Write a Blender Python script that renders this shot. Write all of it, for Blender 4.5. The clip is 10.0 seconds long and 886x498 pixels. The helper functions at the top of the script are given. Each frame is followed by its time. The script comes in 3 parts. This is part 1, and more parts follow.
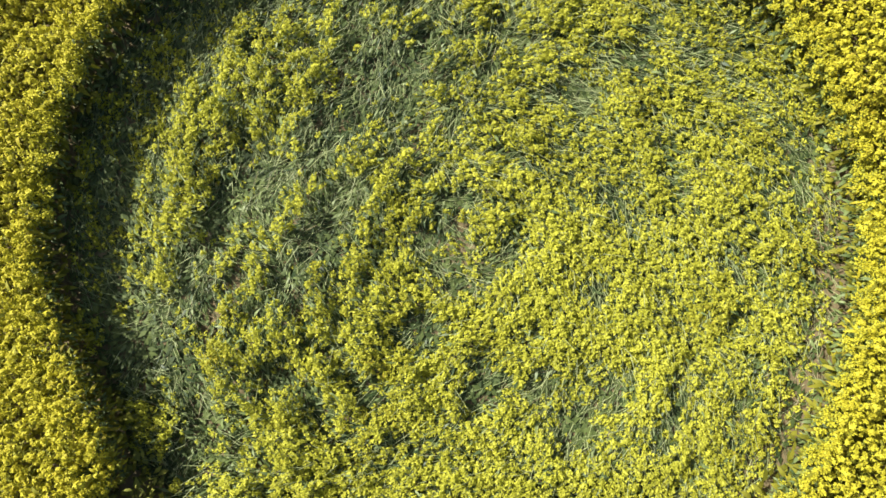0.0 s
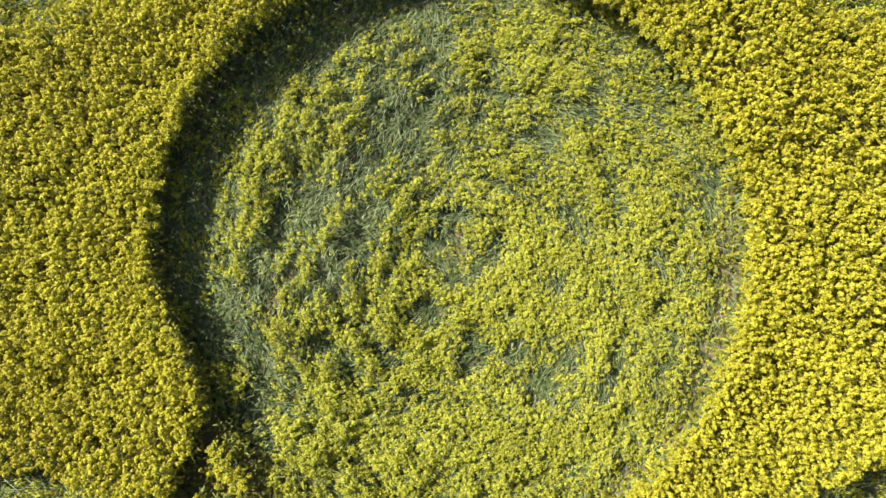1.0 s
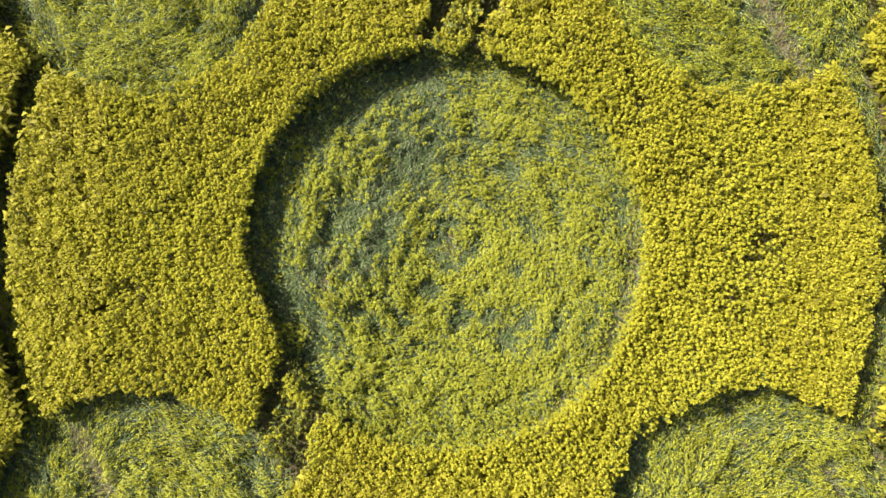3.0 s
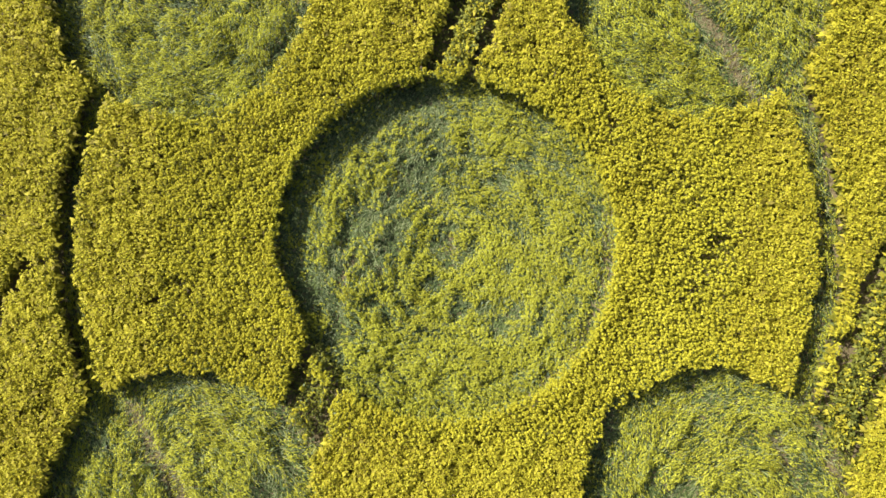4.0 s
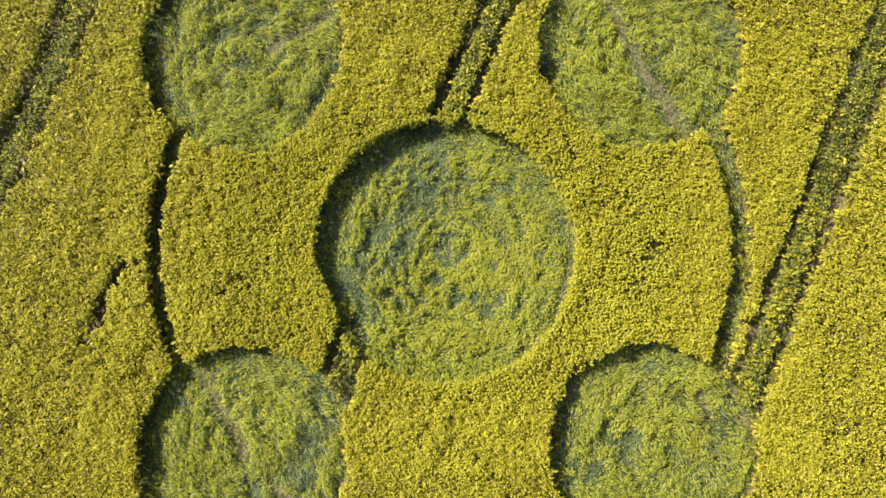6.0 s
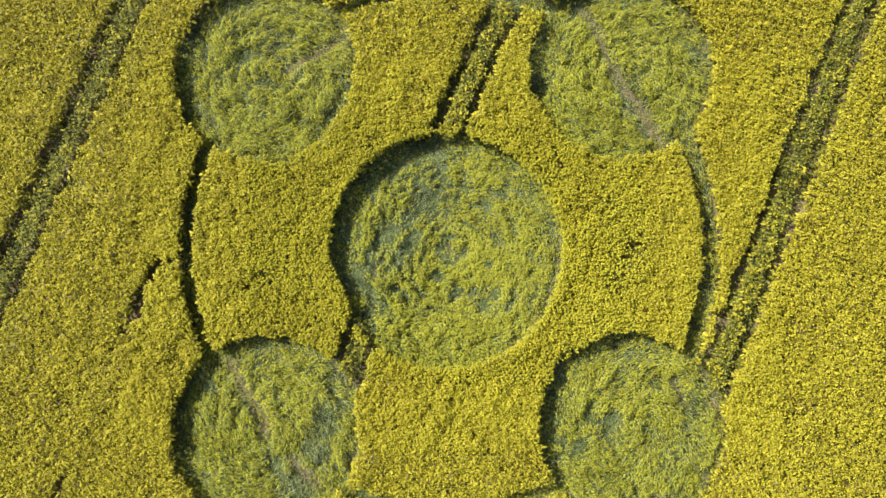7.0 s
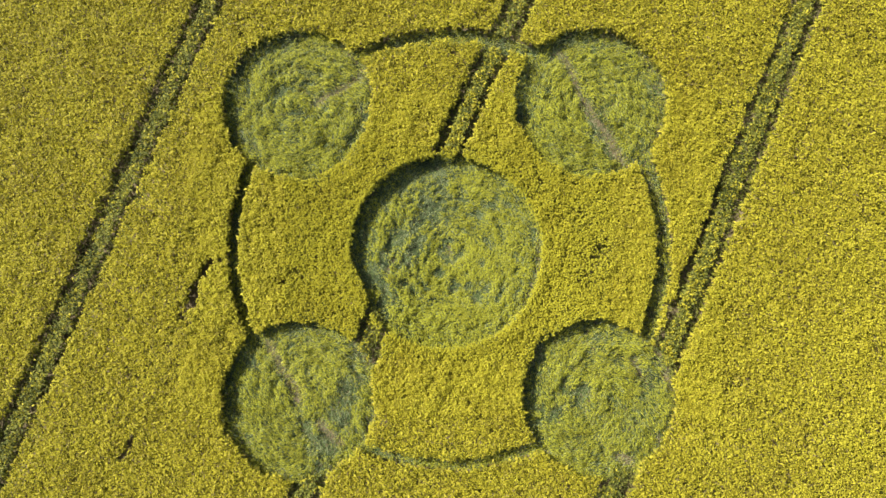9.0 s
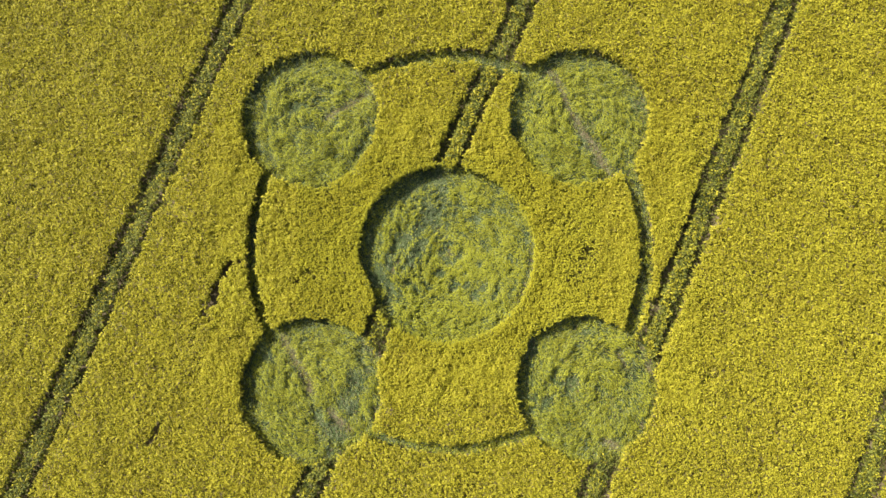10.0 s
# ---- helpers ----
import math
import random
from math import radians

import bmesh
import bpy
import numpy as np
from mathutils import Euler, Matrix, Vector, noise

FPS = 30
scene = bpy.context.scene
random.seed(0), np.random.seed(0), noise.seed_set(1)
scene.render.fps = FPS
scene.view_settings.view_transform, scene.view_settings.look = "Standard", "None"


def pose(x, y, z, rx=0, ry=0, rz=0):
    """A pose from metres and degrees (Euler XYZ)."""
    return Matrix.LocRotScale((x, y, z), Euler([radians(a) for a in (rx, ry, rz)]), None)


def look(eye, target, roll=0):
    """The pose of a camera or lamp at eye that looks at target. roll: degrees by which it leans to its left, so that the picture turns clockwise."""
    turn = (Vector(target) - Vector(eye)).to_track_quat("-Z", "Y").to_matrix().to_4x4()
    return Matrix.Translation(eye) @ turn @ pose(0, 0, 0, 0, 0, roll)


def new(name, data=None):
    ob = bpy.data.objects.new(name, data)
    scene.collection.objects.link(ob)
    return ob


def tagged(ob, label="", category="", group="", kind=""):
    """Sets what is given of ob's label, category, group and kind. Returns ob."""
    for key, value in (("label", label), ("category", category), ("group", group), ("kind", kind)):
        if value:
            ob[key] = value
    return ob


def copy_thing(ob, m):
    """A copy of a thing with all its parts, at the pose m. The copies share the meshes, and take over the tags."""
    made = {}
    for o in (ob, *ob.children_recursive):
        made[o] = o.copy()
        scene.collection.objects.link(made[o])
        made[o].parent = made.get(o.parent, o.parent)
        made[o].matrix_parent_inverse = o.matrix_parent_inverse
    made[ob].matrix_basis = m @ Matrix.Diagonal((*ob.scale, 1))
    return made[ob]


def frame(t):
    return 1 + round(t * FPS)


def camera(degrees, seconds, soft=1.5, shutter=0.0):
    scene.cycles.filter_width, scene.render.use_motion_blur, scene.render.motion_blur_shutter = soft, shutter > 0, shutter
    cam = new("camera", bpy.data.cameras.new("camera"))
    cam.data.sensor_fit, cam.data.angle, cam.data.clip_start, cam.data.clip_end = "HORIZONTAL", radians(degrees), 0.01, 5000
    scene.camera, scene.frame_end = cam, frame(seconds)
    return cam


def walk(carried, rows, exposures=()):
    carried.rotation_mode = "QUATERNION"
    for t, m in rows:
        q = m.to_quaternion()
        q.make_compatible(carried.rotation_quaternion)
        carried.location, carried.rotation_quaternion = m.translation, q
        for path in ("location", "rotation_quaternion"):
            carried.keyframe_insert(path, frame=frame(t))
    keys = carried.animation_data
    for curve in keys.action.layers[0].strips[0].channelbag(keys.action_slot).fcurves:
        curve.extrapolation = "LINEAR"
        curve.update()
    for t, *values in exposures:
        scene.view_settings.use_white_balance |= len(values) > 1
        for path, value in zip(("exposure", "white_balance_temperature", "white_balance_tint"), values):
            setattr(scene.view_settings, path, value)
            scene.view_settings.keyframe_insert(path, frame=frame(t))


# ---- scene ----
cam = camera(72.0, 10.0)
# seconds, place, turn: a drone that rises straight up and looks down
ROWS = [
    (0.0, 0.405, -1.117, 13.144, 3.053, 0.356, 0.248),
    (0.5, 0.395, -1.163, 15.253, 3.013, 0.295, 0.275),
    (1.0, 0.400, -1.256, 17.720, 2.977, 0.324, 0.503),
    (1.5, 0.419, -1.383, 20.031, 2.924, 0.304, 0.496),
    (2.0, 0.449, -1.535, 22.048, 3.028, 0.198, 0.564),
    (2.5, 0.489, -1.702, 23.925, 3.071, 0.149, 0.613),
    (4.0, 0.650, -2.235, 30.203, 3.430, 0.535, 0.495),
    (4.5, 0.716, -2.409, 32.353, 3.621, 0.621, 0.516),
    (5.0, 0.787, -2.577, 34.575, 3.859, 0.729, 0.489),
    (5.5, 0.863, -2.740, 36.844, 3.970, 0.787, 0.427),
    (7.0, 1.128, -3.223, 43.532, 3.950, 1.131, 0.420),
    (7.5, 1.232, -3.398, 45.863, 3.957, 1.227, 0.430),
    (8.0, 1.347, -3.590, 48.186, 4.027, 1.353, 0.427),
    (8.5, 1.474, -3.810, 50.496, 4.170, 1.443, 0.498),
    (9.0, 1.615, -4.068, 52.786, 4.325, 1.524, 0.497),
    (9.5, 1.774, -4.375, 55.127, 4.587, 1.626, 0.533),
    (10.0, 1.952, -4.746, 57.416, 4.872, 1.783, 0.482),
]
walk(cam, [(t, pose(x, y, z, rx, ry, rz)) for t, x, y, z, rx, ry, rz in ROWS])

# ---- light ----
SUN_AZ, SUN_EL = radians(-60), radians(40.0)
world = bpy.data.worlds.new("sky")
scene.world = world
world.use_nodes = True
wn = world.node_tree
sky = wn.nodes.new("ShaderNodeTexSky")
sky.sky_type, sky.sun_disc = "NISHITA", False
sky.sun_elevation, sky.sun_rotation = SUN_EL, SUN_AZ
sky.dust_density, sky.ozone_density = 4.0, 0.6
wn.links.new(sky.outputs[0], wn.nodes["Background"].inputs[0])
wn.nodes["Background"].inputs[1].default_value = 0.088
sun = new("sun", bpy.data.lights.new("sun", "SUN"))
sun.data.energy, sun.data.angle, sun.data.color = 6.3, radians(0.6), (1.0, 0.95, 0.87)
SUN_WAY = Vector((math.sin(SUN_AZ) * math.cos(SUN_EL), math.cos(SUN_AZ) * math.cos(SUN_EL), math.sin(SUN_EL)))
sun.matrix_world = look(SUN_WAY * 80, (0, 0, 0))
scene.view_settings.exposure = 0.45


# ---- materials ----
def material(name, low, high, rough=0.6, translucent=0.0, patch=0.6, spots=None, bump=0.0, grain=60.0, gloss=0.2, vary=0.55):
    """A two-scale mottled surface: a random tone for each piece, broad patches over the field, fine grain."""
    m = bpy.data.materials.new(name)
    m.use_nodes = True
    t = m.node_tree
    b = t.nodes["Principled BSDF"]
    b.inputs["Roughness"].default_value = rough
    b.inputs["Specular IOR Level"].default_value = gloss
    geo = t.nodes.new("ShaderNodeNewGeometry")
    broad = t.nodes.new("ShaderNodeTexNoise")
    broad.inputs["Scale"].default_value, broad.inputs["Detail"].default_value = patch, 3.0
    t.links.new(geo.outputs["Position"], broad.inputs["Vector"])
    fine = t.nodes.new("ShaderNodeTexNoise")
    fine.inputs["Scale"].default_value, fine.inputs["Detail"].default_value = grain, 2.0
    t.links.new(geo.outputs["Position"], fine.inputs["Vector"])
    add = t.nodes.new("ShaderNodeMath")
    add.operation = "MULTIPLY_ADD"
    t.links.new(geo.outputs["Random Per Island"], add.inputs[0])
    add.inputs[1].default_value = vary
    t.links.new(broad.outputs[0], add.inputs[2])
    mix = t.nodes.new("ShaderNodeMath")
    mix.operation = "MULTIPLY_ADD"
    t.links.new(fine.outputs[0], mix.inputs[0])
    mix.inputs[1].default_value = 0.5
    t.links.new(add.outputs[0], mix.inputs[2])
    ramp = t.nodes.new("ShaderNodeValToRGB")
    ramp.color_ramp.elements[0].position, ramp.color_ramp.elements[0].color = 0.60, (*low, 1)
    ramp.color_ramp.elements[1].position, ramp.color_ramp.elements[1].color = 0.97, (*high, 1)
    if spots:
        e = ramp.color_ramp.elements.new(0.35)
        e.color = (*spots, 1)
    scale = t.nodes.new("ShaderNodeMath")
    scale.operation = "MULTIPLY"
    t.links.new(mix.outputs[0], scale.inputs[0])
    scale.inputs[1].default_value = 0.76
    t.links.new(scale.outputs[0], ramp.inputs[0])
    t.links.new(ramp.outputs[0], b.inputs["Base Color"])
    if bump:
        bp = t.nodes.new("ShaderNodeBump")
        bp.inputs["Strength"].default_value, bp.inputs["Distance"].default_value = 0.8, bump
        t.links.new(fine.outputs[0], bp.inputs["Height"])
        t.links.new(bp.outputs[0], b.inputs["Normal"])
    if translucent:
        tr = t.nodes.new("ShaderNodeBsdfTranslucent")
        t.links.new(ramp.outputs[0], tr.inputs[0])
        mx = t.nodes.new("ShaderNodeMixShader")
        mx.inputs[0].default_value = translucent
        t.links.new(b.outputs[0], mx.inputs[1])
        t.links.new(tr.outputs[0], mx.inputs[2])
        t.links.new(mx.outputs[0], t.nodes["Material Output"].inputs[0])
    return m


PETAL = material("rape_petal", (0.35, 0.31, 0.018), (0.53, 0.497, 0.038), 0.6, 0.2, 0.25, (0.33, 0.235, 0.02), grain=5.0, vary=0.85)
LAID_PETAL = material("laid_petal", (0.315, 0.325, 0.030), (0.55, 0.555, 0.062), 0.6, 0.3, 0.6, (0.37, 0.28, 0.02), vary=0.7)
BUD = material("rape_bud", (0.24, 0.265, 0.034), (0.44, 0.445, 0.068), 0.6, 0.15, 0.5)
TRODDEN = material("trodden_leaf", (0.055, 0.072, 0.014), (0.25, 0.26, 0.045), 0.65, 0.15, 0.5)
SHOOT = material("side_shoot", (0.18, 0.155, 0.018), (0.405, 0.362, 0.028), 0.65, 0.15, 0.5, vary=0.8)
LEAF = material("rape_leaf", (0.100, 0.108, 0.010), (0.26, 0.255, 0.028), 0.65, 0.15, 0.5)
STEM = material("rape_stem", (0.10, 0.16, 0.045), (0.22, 0.29, 0.11), 0.5, 0.0, 0.5)
LAID_STALK = material("laid_stalk", (0.040, 0.070, 0.025), (0.39, 0.44, 0.20), 0.45, 0.0, 0.6, gloss=0.35, vary=0.75)
BLUE_LEAF = material("blue_green_leaf", (0.036, 0.066, 0.023), (0.18, 0.235, 0.080), 0.5, 0.15, 0.6, gloss=0.35, vary=0.75)
# dark green of lower leaves, deepened to carry the shade between the bundles
LOW_LEAF_SHADE = material("low_leaf_shade", (0.036, 0.058, 0.018), (0.125, 0.165, 0.048), 0.6, 0.1, 0.6)
DRY_STALK = material("dry_stalk", (0.20, 0.165, 0.09), (0.42, 0.36, 0.21), 0.6, 0.0, 0.6)
SOIL = material("dry_soil", (0.115, 0.090, 0.044), (0.265, 0.212, 0.118), 0.95, 0.0, 0.5, (0.08, 0.06, 0.032), 0.02, 9.0)
FAR_CROP = material("far_crop", (0.115, 0.105, 0.010), (0.31, 0.27, 0.014), 0.9, 0.0, 1.3, (0.05, 0.06, 0.012), 0.25, 8.0)

# ---- the plan ----
CENTRE, RADIUS = (0.36, -0.34), 8.02
CIRCLES = [(0.36, -0.34, 8.02), (-12.72, 12.50, 6.62), (12.85, 12.70, 6.50), (-11.95, -12.95, 6.55), (13.25, -12.45, 6.40)]
RING = (0.5, 0.3, 18.35)
TRAMS = (-27.5, -2.56, 20.95, 42.65)
TX, TY = 0.3795, 0.9252  # along the tramlines
GAUGE = 0.97
WEST, EAST, SOUTH, NORTH = -45.0, 47.0, -27.0, 27.5
NOTCH = [(-19.0, -1.2), (-20.1, -1.6), (-20.6, -2.7), (-21.4, -4.4)]
NOTCH_ENDS = [(-21.35, -4.9, 0.62), (-22.0, -6.2, 0.55), (-22.3, -5.1, 0.30), (-20.3, -1.8, 0.42)]
SCRATCH = [(-25.8, -16.2), (-26.8, -18.1)]
# thin places where single plants failed: middle, reach along the drill rows, reach across
THIN = [(13.0, -0.9, 2.2, 1.4), (28.3, -2.1, 1.4, 0.3), (25.3, -5.8, 1.0, 0.5), (22.4, -10.0, 0.8, 0.3), (11.8, 2.6, 1.0, 0.8), (-13.4, 3.2, 0.8, 0.5), (30.5, 9.0, 2.0, 0.5)]
# the lay of the flattened circles: green sweeps of stalks without flowers, one in place of shade (line, half width,
# strength)
SWEEPS_AND_SHADE = [
    ([(-3.9, 1.2), (-4.4, 0.3), (-4.9, -0.6), (-5.2, -1.6), (-5.9, -2.4), (-6.3, -3.1)], 0.50, 1.0),
    ([(-5.4, -2.8), (-4.8, -3.9), (-5.0, -4.9)], 0.42, 0.9),
    ([(-1.4, 0.9), (-2.1, 0.1), (-2.7, -0.4), (-3.0, -1.4)], 0.36, 1.0),
    ([(-1.1, 4.0), (-1.3, 2.9), (-2.4, 1.8), (-3.4, 0.9)], 0.45, 0.8),
    ([(-0.4, 3.4), (-1.0, 2.2), (-0.5, 1.5)], 0.40, 0.7),
    ([(-0.2, 6.6), (0.6, 4.4), (0.6, 3.0), (0.2, 2.0), (0.5, 1.0)], 0.55, 0.65),
    ([(1.3, 6.2), (1.6, 4.6), (1.3, 3.4)], 0.45, 0.6),
    ([(0.9, 0.8), (0.2, 0.3), (0.0, -0.3), (0.3, -0.9), (1.2, -0.9), (1.6, -0.3)], 0.42, 1.2),
    ([(-16.6, 11.0), (-16.0, 12.3), (-14.3, 14.0), (-12.4, 14.7)], 0.50, 0.95),
    ([(-17.6, 10.2), (-16.2, 8.2)], 0.55, 0.7),
    ([(-13.4, 11.7), (-12.6, 12.1), (-11.8, 11.4)], 0.30, 0.6),
    ([(-13.4, 9.3), (-12.2, 9.4)], 0.40, 0.7),
    ([(-8.0, 10.3), (-8.3, 8.8)], 0.40, 0.6),
    # shade beside the north-east trail, put in as a green sweep
    ([(12.2, 13.1), (13.0, 11.3), (13.8, 9.6), (14.9, 8.0)], 0.45, 0.9),
    ([(10.0, 8.9), (11.2, 8.3)], 0.40, 0.6),
    ([(9.0, 11.5), (9.6, 10.2)], 0.40, 0.5),
    ([(-15.9, -10.4), (-16.8, -9.0)], 0.45, 0.8),
    ([(-12.2, -13.5), (-11.3, -15.2), (-10.6, -17.0)], 0.50, 0.7),
    ([(-7.6, -12.0), (-8.4, -14.0)], 0.90, 0.6),
    ([(7.7, -15.1), (9.7, -13.9), (11.0, -13.2), (12.4, -11.8)], 0.42, 0.95),
    ([(8.0, -10.4), (8.9, -8.9)], 0.40, 0.5),
    ([(13.6, -16.6), (13.3, -17.8)], 0.40, 0.6),
]
# short tufts without flowers, each along the swirl
TUFTS = [(2.3, 1.5), (4.6, 3.6), (6.4, -0.6), (5.0, -4.2), (2.4, -3.3), (3.1, 2.9), (5.3, -3.4), (6.4, -4.1), (-0.1, -2.2), (1.2, -3.4), (3.1, -4.2), (-0.9, -4.7), (4.2, 0.4), (3.6, -1.3)]
# hollows that lie deep between the bundles, and shade by the south-west rim (middle, reach)
HOLLOWS_AND_SHADE = [(-3.3, -3.1, 0.34), (-0.1, -2.2, 0.42), (1.2, -3.4, 0.32), (3.1, -4.2, 0.38), (-4.5, -0.2, 0.40), (-2.4, -0.2, 0.34), (-3.1, -1.0, 0.34), (-3.8, 1.0, 0.32), (0.05, -0.25, 0.42),
           # first three: shade of the standing crop, put in as low flowerless lay
           (-6.1, -2.5, 0.6), (-4.9, -6.2, 0.55), (-5.8, -5.2, 0.55), (-0.5, 2.7, 0.35), (14.6, 8.3, 0.45), (13.3, 11.0, 0.4), (-14.4, 13.8, 0.5), (9.9, -13.8, 0.45), (12.3, -12.0, 0.4), (-11.2, -15.6, 0.5), (-7.9, 9.5, 0.4)]
# trodden trails where pale dry stalks and soil show (line, half width)
TRAILS = [([(-1.8, 3.7), (-2.2, 2.9), (-2.4, 2.2)], 0.14), ([(-4.2, -1.0), (-4.6, -1.8), (-4.6, -2.3)], 0.16), ([(-2.7, -1.4), (-2.85, -1.9)], 0.14), ([(0.65, 0.15), (0.85, -0.45)], 0.27), ([(-0.5, 1.9), (-0.2, 1.6)], 0.12),
          ([(10.3, 17.2), (11.2, 16.0), (12.1, 13.5), (13.4, 11.4), (14.5, 9.9), (15.7, 7.6)], 0.26), ([(-14.8, -8.3), (-13.9, -10.0), (-12.7, -11.8), (-12.0, -13.1)], 0.30),
          ([(-11.4, 12.8), (-9.3, 14.0), (-7.2, 15.2)], 0.26), ([(16.4, -9.3), (16.9, -10.6)], 0.25), ([(19.0, -10.4), (19.4, -11.6)], 0.25), ([(15.0, -17.4), (15.9, -17.6)], 0.3), ([(-10.2, -14.9), (-9.4, -16.0), (-8.4, -16.6)], 0.25)]
rng = np.random.default_rng(11)


def vnoise(x, y, size, seed):
    """Smooth value noise, 0 to 1, with cells of that size."""
    u, v = np.asarray(x) / size + seed * 17.3, np.asarray(y) / size + seed * 9.1
    i, j = np.floor(u).astype(np.int64), np.floor(v).astype(np.int64)
    a, b = u - i, v - j
    a, b = a * a * (3 - 2 * a), b * b * (3 - 2 * b)

    def h(p, q):
        k = (p * 374761393 + q * 668265263 + seed * 1442695041) & 0xFFFFFFFF
        k = ((k ^ (k >> 13)) * 1274126177) & 0xFFFFFFFF
        return ((k ^ (k >> 16)) & 0xFFFF) / 65535.0
    return (h(i, j) * (1 - a) + h(i + 1, j) * a) * (1 - b) + (h(i, j + 1) * (1 - a) + h(i + 1, j + 1) * a) * b


def seg_far(x, y, line):
    best = np.full(np.shape(x), 1e9)
    for (ax, ay), (bx, by) in zip(line, line[1:]):
        dx, dy = bx - ax, by - ay
        k = np.clip(((x - ax) * dx + (y - ay) * dy) / (dx * dx + dy * dy), 0, 1)
        best = np.minimum(best, np.hypot(x - ax - k * dx, y - ay - k * dy))
    return best


def tram_off(x, y):
    """Distance to the middle of the nearest tramline."""
    n = x * TY - y * TX
    # the middle one swings a little east beyond the ring
    bend = 0.55 * np.clip((y - 14) / 6, 0, 1) * (np.abs(n) < 10)
    return np.min([np.abs(n - bend - o) for o in TRAMS], axis=0)


def bulge(x, y):
    """The crop stands a little further in on the south-west rim of the middle circle, and further out on the north-east."""
    turn = np.degrees(np.arctan2(y - CENTRE[1], x - CENTRE[0])) % 360
    return (0.76 * np.exp(-((turn - 203) / 17) ** 2) - 0.28 * np.exp(-((turn - 36) / 13) ** 2)) * (np.hypot(x - CENTRE[0], y - CENTRE[1]) < RADIUS + 1)


def circle_gap(x, y):
    rag = (vnoise(x, y, 0.9, 3) - 0.5) * 0.45 + (vnoise(x, y, 0.3, 4) - 0.5) * 0.25
    return np.min([np.hypot(x - a, y - b) - r for a, b, r in CIRCLES], axis=0) + rag + bulge(x, y)


def ring_gap(x, y):
    dx, dy = x - RING[0], y - RING[1]
    d = np.hypot(dx, dy)
    half = 0.47 + 0.2 * np.clip(dx / d, 0, 1) + 0.12 * np.clip(dy / d, 0, 1) - 0.06 * np.clip(-dy / d * 1.6 - 0.6, 0, 1)
    return np.abs(d - RING[2]) - half + (vnoise(x, y, 0.8, 5) - 0.5) * 0.3


def inside_ring(x, y):
    return np.hypot(x - RING[0], y - RING[1]) < RING[2]


def rut_gap(x, y):
    half = np.where(inside_ring(x, y), 0.32, 0.36)
    return np.abs(tram_off(x, y) - GAUGE) - half + (vnoise(x, y, 0.6, 6) - 0.5) * 0.5 + (vnoise(x, y, 0.25, 10) - 0.5) * 0.25


def clear(x, y):
    """How far a spot lies inside the standing crop (positive) or in an opening (negative)."""
    s = np.minimum(np.minimum(circle_gap(x, y), ring_gap(x, y)), rut_gap(x, y))
    s = np.minimum(s, seg_far(x, y, NOTCH) - (0.75 * vnoise(x, y, 0.55, 7) - 0.10))
    for a, b, r in NOTCH_ENDS:
        s = np.minimum(s, np.hypot(x - a, y - b) - r * (2.0 * vnoise(x, y, 0.4, 9) - 0.05))
    return np.minimum(s, seg_far(x, y, SCRATCH) - 0.36 * vnoise(x, y, 0.7, 8))


# ---- mesh building ----
def quads_cloud(count, spread, rise, size, seed, flat=1.35, green=0, three=False):
    """A cluster of small bent petals: verts, triangles and a material index for each triangle."""
    r = np.random.default_rng(seed)
    verts, tris, mats = [], [], []
    for k in range(count + green):
        a, d = r.uniform(0, 2 * np.pi), np.sqrt(r.uniform(0, 1)) * spread
        c = np.array([d * np.cos(a), d * np.sin(a), rise * (1 - (d / spread) ** 2) + r.uniform(-0.25, 0.25) * rise])
        n = np.array([np.cos(a) * d / spread * flat + r.normal(0, 0.42), np.sin(a) * d / spread * flat + r.normal(0, 0.42), 1.0])
        if k >= count:
            c = np.array([d * np.cos(a) * 0.8, d * np.sin(a) * 0.8, -rise * r.uniform(0.3, 2.2)])
        n /= np.linalg.norm(n)
        u = np.cross(n, [np.cos(a * 7), np.sin(a * 7), 0.1])
        u /= np.linalg.norm(u)
        v = np.cross(n, u)
        s = size * r.uniform(0.7, 1.3) * (0.9 if k >= count else 1.0)
        o = len(verts)
        dip = n * s * 0.25
        verts += [c + u * s * 0.5 - dip, c + v * s * 0.5, c - u * s * 0.5 - dip, c - v * s * 0.5]
        if three:
            verts[-1] = c - v * s * 0.45 + u * s * 0.5
            verts.pop(o)
            tris.append((o, o + 1, o + 2))
        else:
            tris += [(o, o + 1, o + 3), (o + 1, o + 2, o + 3)]
        mats += [1 if k >= count else 0] * (1 if three else 2)
    return np.array(verts), np.array(tris), np.array(mats)


def leaf_shape(length, width, droop, parts=2):
    if parts == 1:
        v = [(0, 0, 0), (length * 0.45, width / 2, droop * 0.3), (length, 0, -droop), (length * 0.45, -width / 2, droop * 0.3)]
        return np.array(v), np.array([(0, 3, 1), (1, 3, 2)]), np.zeros(2, int)
    v = [(0, 0, 0), (length * 0.3, width / 2, droop * 0.5), (length * 0.3, -width / 2, droop * 0.5),
         (length * 0.68, width * 0.42, 0.1 * droop), (length * 0.68, -width * 0.42, 0.1 * droop), (length, 0, -droop)]
    return np.array(v), np.array([(0, 2, 1), (1, 2, 3), (2, 4, 3), (3, 4, 5)]), np.zeros(4, int)


